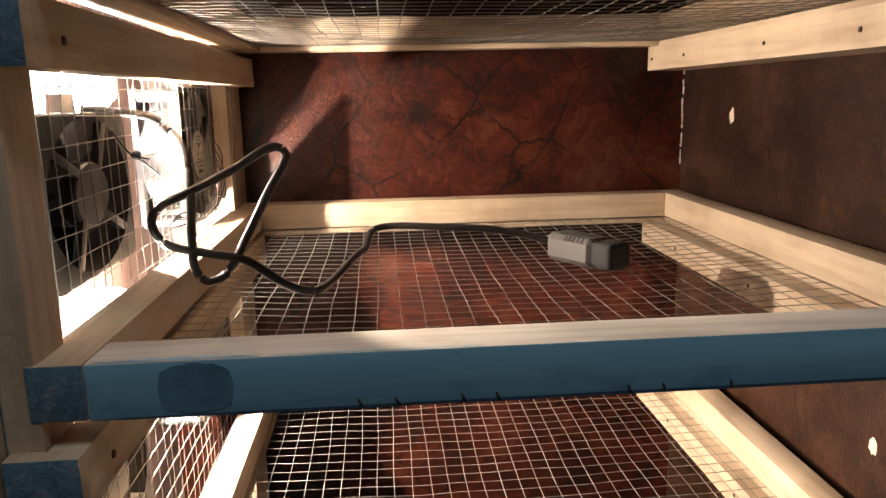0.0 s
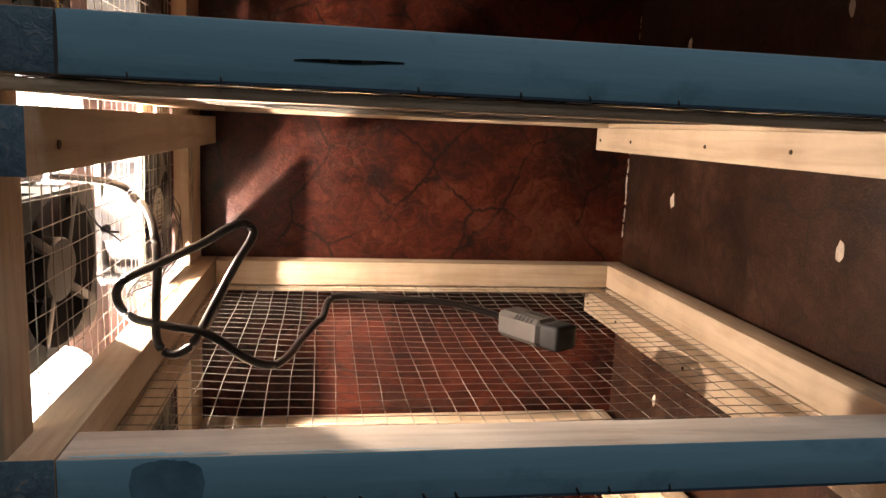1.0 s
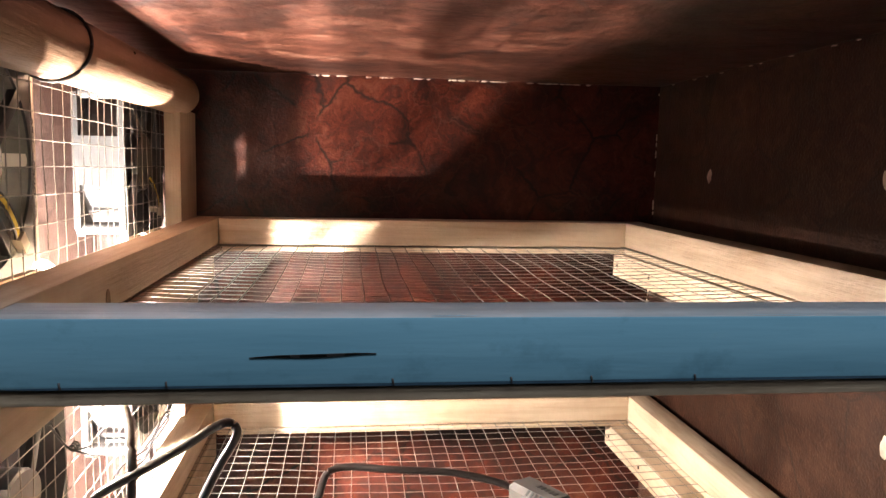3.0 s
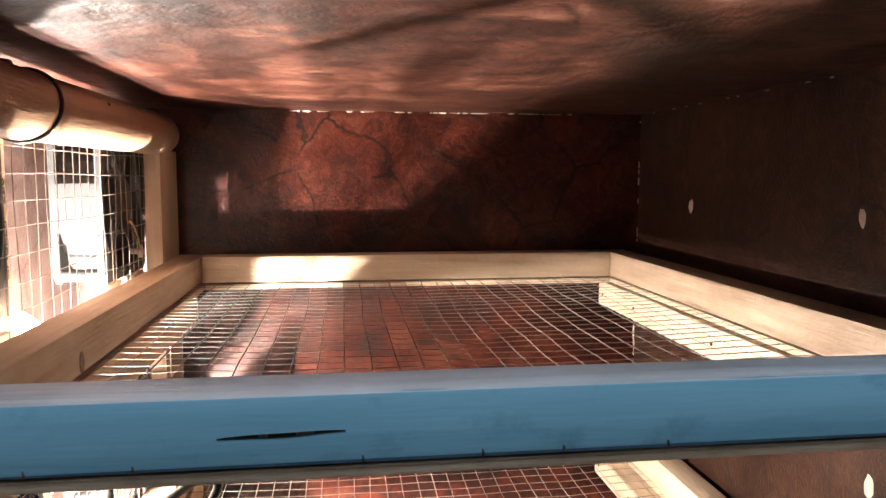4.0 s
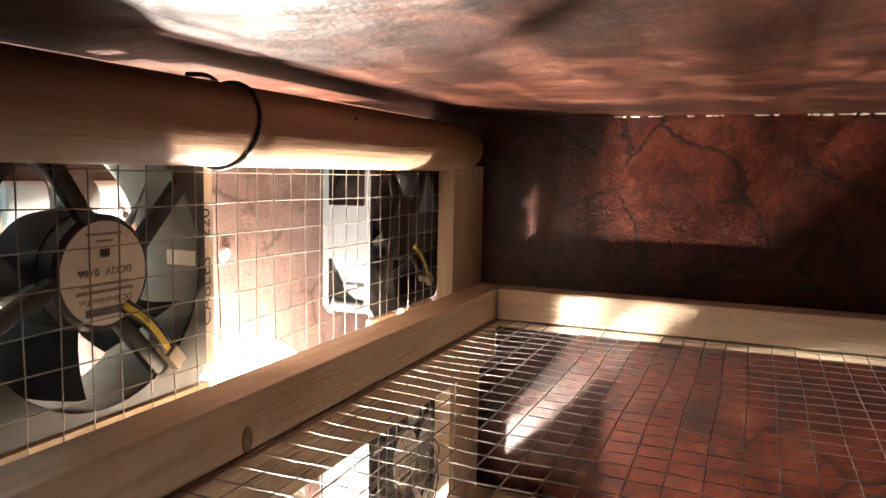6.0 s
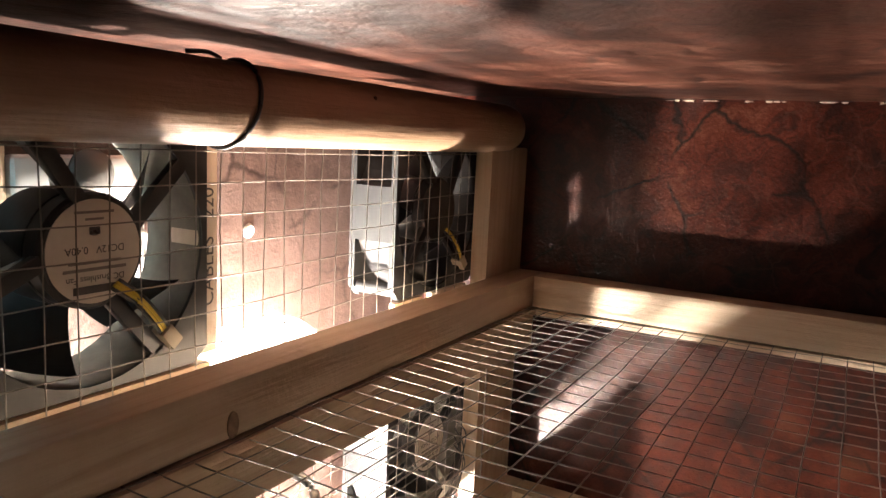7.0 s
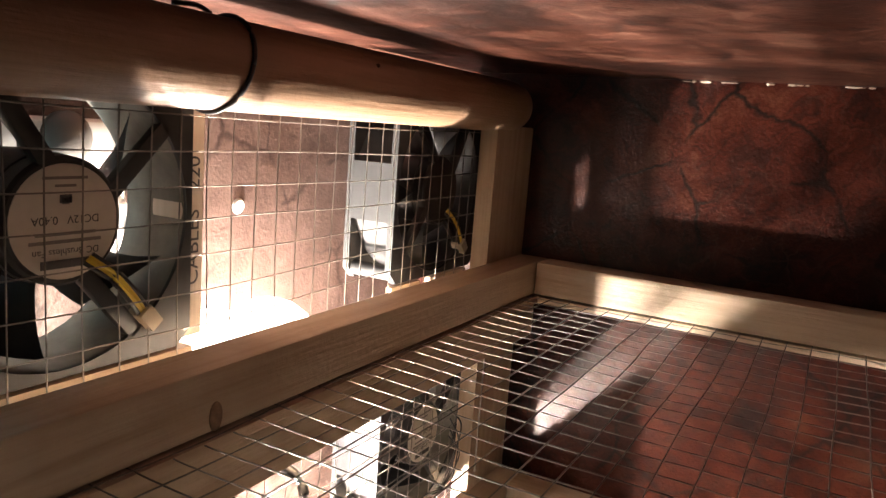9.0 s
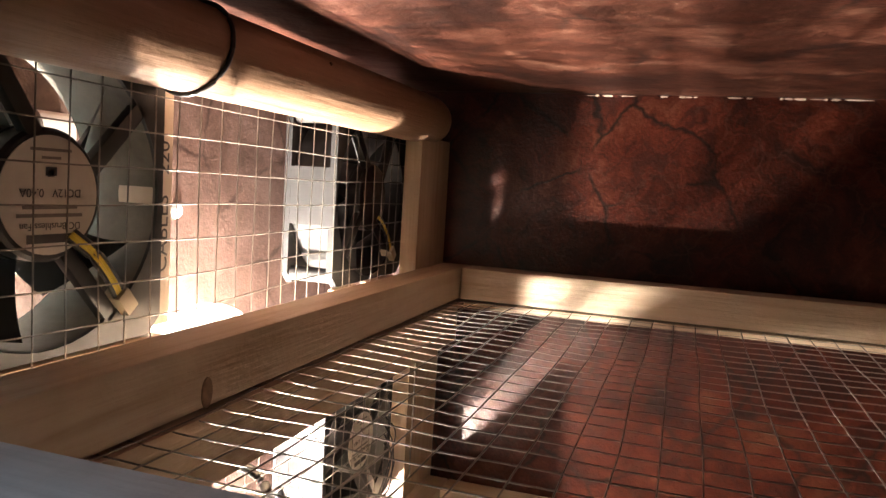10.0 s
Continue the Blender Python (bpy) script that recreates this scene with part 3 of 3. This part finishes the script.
# ---- fans ----
def fan(at, blade_turn, labelled=True, wired=True, arms=(112, 38, -47, 200), casing=None, inner=None):
    """A square 100 mm computer fan; its hub side faces +x."""
    t = thing("fan", at, "black square computer fan with a round label" if labelled else "black square computer fan mounted behind the wire", "fan", "duct fans")
    s, th, bore = 0.0500, 0.032, 0.0476
    n = 48

    def frame_ring(b2, x0, x1):
        outer, inner = [], []
        for k in range(n):
            a = 2 * math.pi * (k + 0.5) / n
            c, q = math.cos(a), math.sin(a)
            m2 = max(abs(c), abs(q))
            outer.append((s * c / m2, s * q / m2)); inner.append((bore * c, bore * q))
        vo = [[b2.verts.new((x, *p)) for p in outer] for x in (x0, x1)]
        vi = [[b2.verts.new((x, *p)) for p in inner] for x in (x0, x1)]
        for k in range(n):
            k2 = (k + 1) % n
            b2.faces.new((vo[0][k], vo[0][k2], vo[1][k2], vo[1][k]))
            b2.faces.new((vi[0][k2], vi[0][k], vi[1][k], vi[1][k2]))
            b2.faces.new((vo[0][k2], vo[0][k], vi[0][k], vi[0][k2]))
            b2.faces.new((vo[1][k], vo[1][k2], vi[1][k2], vi[1][k]))
    b2 = bmesh.new()
    frame_ring(b2, -0.004, 0.0); frame_ring(b2, -th, -th + 0.004)
    for k in range(n):
        a0, a1 = 2 * math.pi * k / n, 2 * math.pi * (k + 1) / n
        q = []
        for rr in (bore, bore + 0.0016):
            for x in (-th + 0.003, -0.003):
                q += [b2.verts.new((x, rr * math.cos(a), rr * math.sin(a))) for a in (a0, a1)]
        b2.faces.new((q[0], q[1], q[3], q[2])); b2.faces.new((q[4], q[6], q[7], q[5]))
    for cy in (-1, 1):
        for cz in (-1, 1):
            cyl(b2, 0.0042, (-th + 0.002, cy * 0.0443, cz * 0.0443), (-0.002, cy * 0.0443, cz * 0.0443), 12)
    # side webs
    for cy in (-1, 1):
        box(b2, -th + 0.003, -0.003, cy * 0.0491 - 0.0008, cy * 0.0491 + 0.0008, -0.016, 0.016)
        box(b2, -th + 0.003, -0.003, -0.016, 0.016, cy * 0.0491 - 0.0008, cy * 0.0491 + 0.0008)
    part("frame", b2, casing or DUSTY, t)
    b2 = bmesh.new()
    n3 = 48
    rows = [[b2.verts.new((x, (bore - 0.0004) * math.cos(2 * math.pi * k / n3), (bore - 0.0004) * math.sin(2 * math.pi * k / n3))) for k in range(n3)] for x in (-th + 0.001, -0.001)]
    for k in range(n3):
        b2.faces.new((rows[0][k], rows[0][(k + 1) % n3], rows[1][(k + 1) % n3], rows[1][k]))
    part("bore", b2, inner or BORE_LIT, t)
    b2 = bmesh.new()
    cyl(b2, 0.0203, (-0.0075, 0, 0), (-0.0012, 0, 0), 40)
    cyl(b2, 0.0203, (-0.0012, 0, 0), (0.0, 0, 0), 40, 0.0192)
    part("motor_cover", b2, BLACK, t)
    b2 = bmesh.new()
    cyl(b2, 0.0200, (-th + 0.002, 0, 0), (-0.0072, 0, 0), 40); cyl(b2, 0.0206, (-th + 0.0055, 0, 0), (-0.0078, 0, 0), 40, 0.0208)
    part("hub", b2, BLACK, t)
    if labelled:
        b2 = bmesh.new(); cyl(b2, 0.0180, (0.0001, 0, 0), (0.0004, 0, 0), 44)
        lb = part("label", b2, LABEL, t, "round printed paper label")
        # printed lines stand upside down
        for zc, w, hh in ((0.0136, 0.015, 0.0009), (0.0112, 0.007, 0.0008), (0.0072, 0.004, 0.0026), (0.0066, 0.0022, 0.0022), (-0.0036, 0.020, 0.0010), (-0.0060, 0.024, 0.0011), (-0.0130, 0.0170, 0.0027)):
            b2 = bmesh.new(); box(b2, 0.0004, 0.00055, -w / 2, w / 2, zc - hh / 2, zc + hh / 2)
            part("printed_line", b2, INK if hh > 0.0024 else FADED, lb)
        for body, zc, size in (("DC12V   0.40A", 0.0008, 0.0036), ("DC Brushless Fan", -0.0092, 0.0031)):
            cu = bpy.data.curves.new("print", "FONT")
            cu.body, cu.size, cu.align_x, cu.align_y, cu.extrude = body, size, "CENTER", "CENTER", 0.00004
            cu.materials.append(INK)
            to = new("print", cu)
            to.parent = lb
            to.matrix_local = Matrix.Translation((0.00062, 0, zc)) @ Matrix(((0, 0, 1, 0), (-1, 0, 0, 0), (0, -1, 0, 0), (0, 0, 0, 1)))
    for a in arms:
        a = radians(a)
        d, nrm = Vector((0, math.cos(a), math.sin(a))), Vector((0, -math.sin(a), math.cos(a)))
        b2 = bmesh.new()
        box(b2, -0.004, 0.0, -0.0029, 0.0029, 0.0175, 0.0492, 0.0007)
        off = -0.006
        bmesh.ops.transform(b2, matrix=Matrix(((1, 0, 0, 0), (0, nrm.y, d.y, nrm.y * off), (0, nrm.z, d.z, nrm.z * off), (0, 0, 0, 1))), verts=b2.verts)
        part("strut", b2, BLACK, t)
    # five swept blades
    for k in range(5):
        b2 = bmesh.new()
        grid = []
        for i in range(7):
            rr = 0.0195 + (0.0455 - 0.0195) * i / 6
            row = []
            for j in range(6):
                u = j / 5
                a = radians(blade_turn + 72 * k + 33 * (u - 0.5) + 12 * (i / 6))
                x = -th + 0.0015 + (th - 0.0085) * u - 0.0018 * math.sin(math.pi * u)
                row.append(b2.verts.new((x, rr * math.cos(a), rr * math.sin(a))))
            grid.append(row)
        for i in range(6):
            for j in range(5):
                b2.faces.new((grid[i][j], grid[i + 1][j], grid[i + 1][j + 1], grid[i][j + 1]))
        bmesh.ops.solidify(b2, geom=list(b2.faces), thickness=0.0012)
        part("blade", b2, inner or BLACK, t)
    if wired:
        a = radians(-50)
        for i, mm in enumerate((BLACK, YELLOW, YELLOW, BLACK)):
            o = (i - 1.5) * 0.0013
            pts = [(0.0012, 0.011 * math.cos(a) - o * math.sin(a), 0.016 * math.sin(a) + o * math.cos(a)),
                   (0.0022, 0.026 * math.cos(a) - o * math.sin(a), 0.026 * math.sin(a) + o * math.cos(a)),
                   (0.0012, 0.043 * math.cos(a) - o * math.sin(a), 0.043 * math.sin(a) + o * math.cos(a)),
                   (-0.006, 0.050 * math.cos(a) - o * math.sin(a), 0.050 * math.sin(a) + o * math.cos(a))]
            w = new("lead", wires_mesh("lead", [smooth_line(pts, 5)], 0.0008, mm, 6))
            w.parent = t
        b2 = bmesh.new(); box(b2, -0.0045, 0.0035, -0.0042, 0.0042, -0.0030, 0.0030, 0.0006)
        bmesh.ops.transform(b2, matrix=pose(0, 0.047 * math.cos(a), 0.047 * math.sin(a), -50), verts=b2.verts)
        part("lead_clip", b2, BEIGE, t, "beige plastic lead clip")
    return t


FX = -0.1565
fan((FX, 0.3260, 0.6380), -50, arms=(124, 45, -50, 205), casing=BLACK)
fan((FX, 0.5650, 0.6380), -50, labelled=False, arms=(60, 130, -40, -128), casing=MATTE, inner=BLACK)
low = fan((FX, 0.350, 0.4825), -60, labelled=False, wired=False, arms=(70, 150, -30, -110), casing=MATTE, inner=MATTE)
low.scale = (1.0, 1.06, 0.78)
fan((FX, 0.5650, 0.4860), -95, wired=False, arms=(100, 40, -50, 190), casing=BLACK)
fan((FX, 0.335, 0.335), 40, labelled=False, wired=False, arms=(70, 150, -30, -110))
fan((FX, 0.5565, 0.335), 15, labelled=False, wired=False)

# ---- bulbs ----
def bulb(at, radius, burner):
    """A pear-shaped frosted bulb standing in a socket on a bracket; burner is its glowing core's radius and place in the glass."""
    t = thing("light_bulb", at, "glowing frosted bulb in a dark socket on the duct wall", "light bulb", "heating bulbs")
    b2 = bmesh.new()
    prof = [(-1.25, 0.30), (-1.0, 0.42), (-0.7, 0.68), (-0.4, 0.91), (0.0, 1.0), (0.35, 0.94), (0.66, 0.75), (0.88, 0.45), (0.97, 0.18)]
    n = 28
    rings = [[b2.verts.new((min(r, 0.68) * radius * math.cos(2 * math.pi * k / n), r * radius * math.sin(2 * math.pi * k / n), z * radius)) for k in range(n)] for z, r in prof]
    for a, b in zip(rings, rings[1:]):
        for k in range(n):
            b2.faces.new((a[k], a[(k + 1) % n], b[(k + 1) % n], b[k]))
    b2.faces.new(rings[0]); b2.faces.new(rings[-1])
    gl = part("glass", b2, GLASS, t)
    gl.visible_shadow = False
    b2 = bmesh.new()
    bmesh.ops.create_uvsphere(b2, u_segments=14, v_segments=8, radius=burner[0])
    bmesh.ops.translate(b2, vec=burner[1:], verts=b2.verts)
    part("filament", b2, GLOW, t)
    b2 = bmesh.new(); cyl(b2, 0.36 * radius, (0, 0, -1.75 * radius), (0, 0, -1.22 * radius), 20, 0.31 * radius)
    box(b2, XD - at[0], 0.2 * radius, -0.3 * radius, 0.3 * radius, -1.85 * radius, -1.72 * radius)
    part("socket", b2, PORCELAIN, t)


bulb((-0.203, 0.471, 0.551), 0.030, (0.0024, 0.0, -0.015, -0.0255))
bulb((-0.200, 0.430, 0.560), 0.023, (0.0005, 0.0, 0.0, 0.0))
bulb((-0.198, 0.459, 0.381), 0.028, (0.0033, 0.0, 0.0, 0.0))
# wooden strips between the fans, added to block bulb light save one narrow streak
for y0, y1, z0 in ((0.275, 0.376, 0.5785), (0.514, 0.5450, 0.5370), (0.5560, 0.6015, 0.5370)):
    b2 = bmesh.new(); box(b2, -0.1585 if z0 < 0.56 else -0.1790, -0.1545, y0, y1, z0, 0.5875, 0.0008)
    tagged(part("fan_spacer", b2, WOOD_Y), "narrow pine strip under a fan, added to block bulb light", "spacer strip", "fan spacer strips")

# ---- white box on the duct wall ----
t = thing("control_box", (XD, 0.3645, 0.636), "white plastic control box with a grey dome", "control box")
b2 = bmesh.new(); box(b2, 0.0, 0.007, -0.0315, 0.0315, 0.012, 0.032, 0.003, segs=3); box(b2, 0.0, 0.0055, -0.0310, 0.0310, -0.032, 0.0135, 0.004, segs=3)
part("housing", b2, WHITE, t)
b2 = bmesh.new()
bmesh.ops.create_uvsphere(b2, u_segments=20, v_segments=10, radius=0.011)
bmesh.ops.scale(b2, vec=(0.5, 1, 1), verts=b2.verts)
bmesh.ops.translate(b2, vec=(0.007, 0.002, 0.024), verts=b2.verts)
part("dome", b2, GREY, t)

b2 = bmesh.new(); cyl(b2, 0.0016, (0.0065, 0.027, 0.0165), (0.0078, 0.027, 0.0165), 12)
part("screw", b2, IRON, t)
b2 = bmesh.new(); box(b2, XD, XD + 0.006, 0.292, 0.3315, 0.600, 0.672, 0.001)
tagged(part("backing_board", b2, WOOD_Z), "pale pine board on the duct wall beside the control box", "board")

# ---- printed batten beside the front fan ----
t = thing("batten", (-0.166, 0.3755, 0.652), "thin pine batten with dark printing beside the fan", "batten")
b2 = bmesh.new(); box(b2, -0.008, 0.008, -0.0025, 0.0075, -0.062, 0.036, 0.0006)
part("strip", b2, PALEWOOD, t)
cu = bpy.data.curves.new("print", "FONT")
cu.body, cu.size, cu.align_x, cu.align_y, cu.extrude = "CABLES   220", 0.0085, "CENTER", "CENTER", 0.00004
cu.materials.append(INK)
to = new("print", cu)
to.parent = t
to.matrix_local = Matrix.Translation((0.0082, 0.0026, -0.018)) @ Matrix(((0, 0, 1, 0), (0, -1, 0, 0), (1, 0, 0, 0), (0, 0, 0, 1)))

# ---- sensor and its cable ----
t = thing("sensor", (0.1135, 0.4545, 0.4225), "grey plastic humidity sensor with a black tip on the mesh", "sensor")
d = Vector((0.515, -0.857, 0)).normalized()
t.rotation_euler = (0, 0, math.atan2(d.y, d.x))
b2 = bmesh.new(); box(b2, -0.021, 0.021, -0.0112, 0.0112, -0.0078, 0.0112, 0.0036, segs=1)
part("casing", b2, GREY, t)
b2 = bmesh.new(); box(b2, 0.0200, 0.0370, -0.0104, 0.0104, -0.0072, 0.0102, 0.0040, segs=4)
part("tip", b2, MATTE, t, "black plastic tip")
for i in range(5):
    for j in (-1, 1):
        b2 = bmesh.new()
        box(b2, -0.003 + i * 0.0036, -0.0012 + i * 0.0036, -0.0022, 0.0022, -0.0003, 0.0003)
        on = pose(0, -0.0094, 0.0094, 45) if j < 0 else pose(0, 0.0012, 0.0113)
        bmesh.ops.transform(b2, matrix=on, verts=b2.verts)
        part("slot", b2, BLACK, t)

CABLE = [(-0.185, 0.420, 0.523), (-0.152, 0.428, 0.5185), (-0.141, 0.4290, 0.5105), (-0.130, 0.416, 0.502), (-0.1235, 0.400, 0.490), (-0.1205, 0.390, 0.476), (-0.120, 0.382, 0.452), (-0.118, 0.376, 0.437),
         (-0.110, 0.374, 0.4305), (-0.100, 0.378, 0.436), (-0.090, 0.388, 0.455), (-0.079, 0.398, 0.477), (-0.0715, 0.403, 0.4895), (-0.0700, 0.405, 0.4955),
         (-0.0745, 0.405, 0.4998), (-0.083, 0.402, 0.4975), (-0.097, 0.398, 0.489), (-0.120, 0.390, 0.478), (-0.1365, 0.382, 0.470), (-0.1395, 0.380, 0.460), (-0.132, 0.380, 0.450),
         (-0.112, 0.380, 0.445), (-0.092, 0.381, 0.440), (-0.072, 0.384, 0.425), (-0.058, 0.388, 0.4195), (-0.050, 0.405, 0.4185), (-0.041, 0.440, 0.421),
         (-0.033, 0.459, 0.4255), (-0.029, 0.466, 0.427), (-0.024, 0.482, 0.436), (-0.010, 0.487, 0.438), (0.020, 0.483, 0.437), (0.060, 0.482, 0.434), (0.090, 0.478, 0.428), (0.1035, 0.4715, 0.424)]
ob = new("cable", wires_mesh("cable", [smooth_line(CABLE, 6)], 0.0025, RUBBER, 10))
tagged(ob, "looped black rubber cable running to the sensor", "cable")


# ---- torn spots and chipped seams of the lining ----
def chip(parent, at, normal_axis, w, h, seed):
    """A torn spot: an uneven pale patch with a raised rim."""
    r2 = random.Random(seed)
    b2 = bmesh.new()
    n = 14
    ring0, ring1 = [], []
    for k in range(n):
        a = 2 * math.pi * k / n
        f = 1 + r2.uniform(-0.22, 0.22)
        u, v = 0.5 * w * f * math.cos(a), 0.5 * h * f * math.sin(a)
        for ring, g, o in ((ring0, 1.0, 0.0), (ring1, 0.72, 0.0007)):
            p = list(at)
            if normal_axis == "x":
                p[0] -= o; p[1] += u * g; p[2] += v * g
            elif normal_axis == "y":
                p[1] -= o; p[0] += u * g; p[2] += v * g
            else:
                p[2] -= o; p[0] += u * g; p[1] += v * g
            ring.append(b2.verts.new(p))
    for k in range(n):
        b2.faces.new((ring0[k], ring0[(k + 1) % n], ring1[(k + 1) % n], ring1[k]))
    b2.faces.new(ring1)
    return part("torn_spot", b2, CREAM, parent)


for i, (y, z, w, h) in enumerate(((0.5627, 0.5057, 0.0075, 0.0125), (0.3490, 0.4985, 0.0075, 0.0115), (0.557, 0.6358, 0.0075, 0.0115), (0.562, 0.325, 0.006, 0.011), (0.365, 0.638, 0.006, 0.010), (0.36, 0.318, 0.008, 0.012))):
    chip(wall_right, (XR - 0.0001, y, z), "x", w, h, 40 + i)
r2 = random.Random(5)
for i in range(16):
    z = 0.462 + i * 0.0062 + r2.uniform(-0.002, 0.002)
    chip(wall_back, (XR - 0.0010 - r2.uniform(0, 0.0008), YB - 0.0002, z), "y", 0.0012 + r2.uniform(0, 0.0008), r2.uniform(0.003, 0.009), 70 + i)
for i in range(40):
    x = -0.042 + i * 0.0062 + r2.uniform(-0.003, 0.003)
    if noise.noise((x * 40, 3.1, 0)) > -0.12:
        chip(wall_back, (x, YB - 0.0002, ZC - 0.0009), "y", r2.uniform(0.002, 0.009), 0.0005 + r2.uniform(0, 0.0010), 100 + i)
for i in range(22):
    z = 0.600 + i * 0.0052 + r2.uniform(-0.002, 0.002)
    if noise.noise((z * 55, 7.7, 0)) > -0.1:
        chip(wall_back, (XR - 0.0008, YB - 0.0002, z), "y", 0.0006 + r2.uniform(0, 0.0008), r2.uniform(0.002, 0.006), 170 + i)
for i in range(9):
    y = 0.40 + i * 0.028 + r2.uniform(-0.012, 0.012)
    chip(wall_right, (XR - 0.0001, y, ZC - 0.0008), "x", r2.uniform(0.003, 0.009), 0.0006 + r2.uniform(0, 0.0006), 140 + i)

# ---- thin wires by the middle fans ----
tie_pts = [(-0.1525, 0.372, 0.512), (-0.147, 0.373, 0.503), (-0.1435, 0.374, 0.499), (-0.141, 0.378, 0.4975), (-0.139, 0.384, 0.4965)]
tail = [(-0.1435, 0.374, 0.499), (-0.140, 0.379, 0.495), (-0.1385, 0.388, 0.490), (-0.138, 0.396, 0.4865)]
coil = [(-0.1435 + 0.0016 * math.cos(a), 0.3745 + a * 0.0004, 0.499 + 0.0016 * math.sin(a)) for a in np.linspace(0, 18, 60)]
ob = new("twisted_tie", wires_mesh("twisted_tie", [smooth_line(tie_pts), smooth_line(tail), coil], 0.0006, BLACK, 6))
tagged(ob, "short black twisted wire tie on the screen", "wire tie")
r2 = random.Random(21)
for k in range(4):
    pts = [(-0.147 + r2.uniform(-0.002, 0.006), 0.43 + 0.03 * i + r2.uniform(-0.006, 0.006), 0.444 + 0.004 * math.sin(i * 1.3 + k) + r2.uniform(0, 0.010)) for i in range(6)]
    pts += [(-0.146, 0.592 + r2.uniform(0, 0.006), 0.462 + 0.006 * k), (-0.150, 0.588, 0.478 + 0.006 * k)]
    ob = new("thin_lead", wires_mesh("thin_lead", [smooth_line(pts, 6)], 0.0005, BLACK, 5))
    tagged(ob, "thin tangled fan lead lying along the screen", "wire", "fan leads")
ob = new("loose_wire", wires_mesh("loose_wire", [smooth_line([(-0.1385, 0.6085, 0.449), (-0.1388, 0.609, 0.48), (-0.1384, 0.6085, 0.512), (-0.1388, 0.609, 0.532)])], 0.0007, STEEL, 6))
tagged(ob, "bright cut end wire standing along the back post", "wire")

# ---- lint on the lowest tray ----
r2 = random.Random(33)
lines = []
for k in range(70):
    x, y = -0.105 + abs(r2.gauss(0, 0.035)), 0.385 + r2.gauss(0, 0.010)
    a, l = r2.uniform(0, 6.28), r2.uniform(0.003, 0.011)
    z = 0.2605 + r2.uniform(0, 0.003)
    lines.append(smooth_line([(x, y, z), (x + l * math.cos(a), y + l * math.sin(a) * 0.5, z + r2.uniform(-0.001, 0.003)), (x + 1.6 * l * math.cos(a + 0.7), y + l * math.sin(a + 0.7), z + r2.uniform(-0.001, 0.002))], 3))
ob = new("lint", wires_mesh("lint", lines, 0.00035, LINT, 4))
tagged(ob, "greyish lint caught on the lowest wire floor", "lint", kind="stuff")

# ---- small things on the duct's outer wall ----
b2 = bmesh.new(); cyl(b2, 0.0042, (XD, 0.467, 0.627), (XD + 0.0016, 0.467, 0.627), 16, 0.003)
tagged(part("screw_head", b2, WHITE), "white screw head in the duct wall", "screw")
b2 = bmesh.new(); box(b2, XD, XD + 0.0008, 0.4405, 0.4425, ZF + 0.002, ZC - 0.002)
part("lining_seam", b2, VINYL_LIT, wall_duct)
ob = new("pale_cable", wires_mesh("pale_cable", [smooth_line([(XD + 0.004, 0.400, 0.560), (XD + 0.005, 0.404, 0.590), (XD + 0.004, 0.402, 0.612), (XD + 0.004, 0.394, 0.632), (XD + 0.003, 0.384, 0.640)], 8)], 0.0022, WHITE, 8))
tagged(ob, "pale cable curving down the duct wall", "cable")
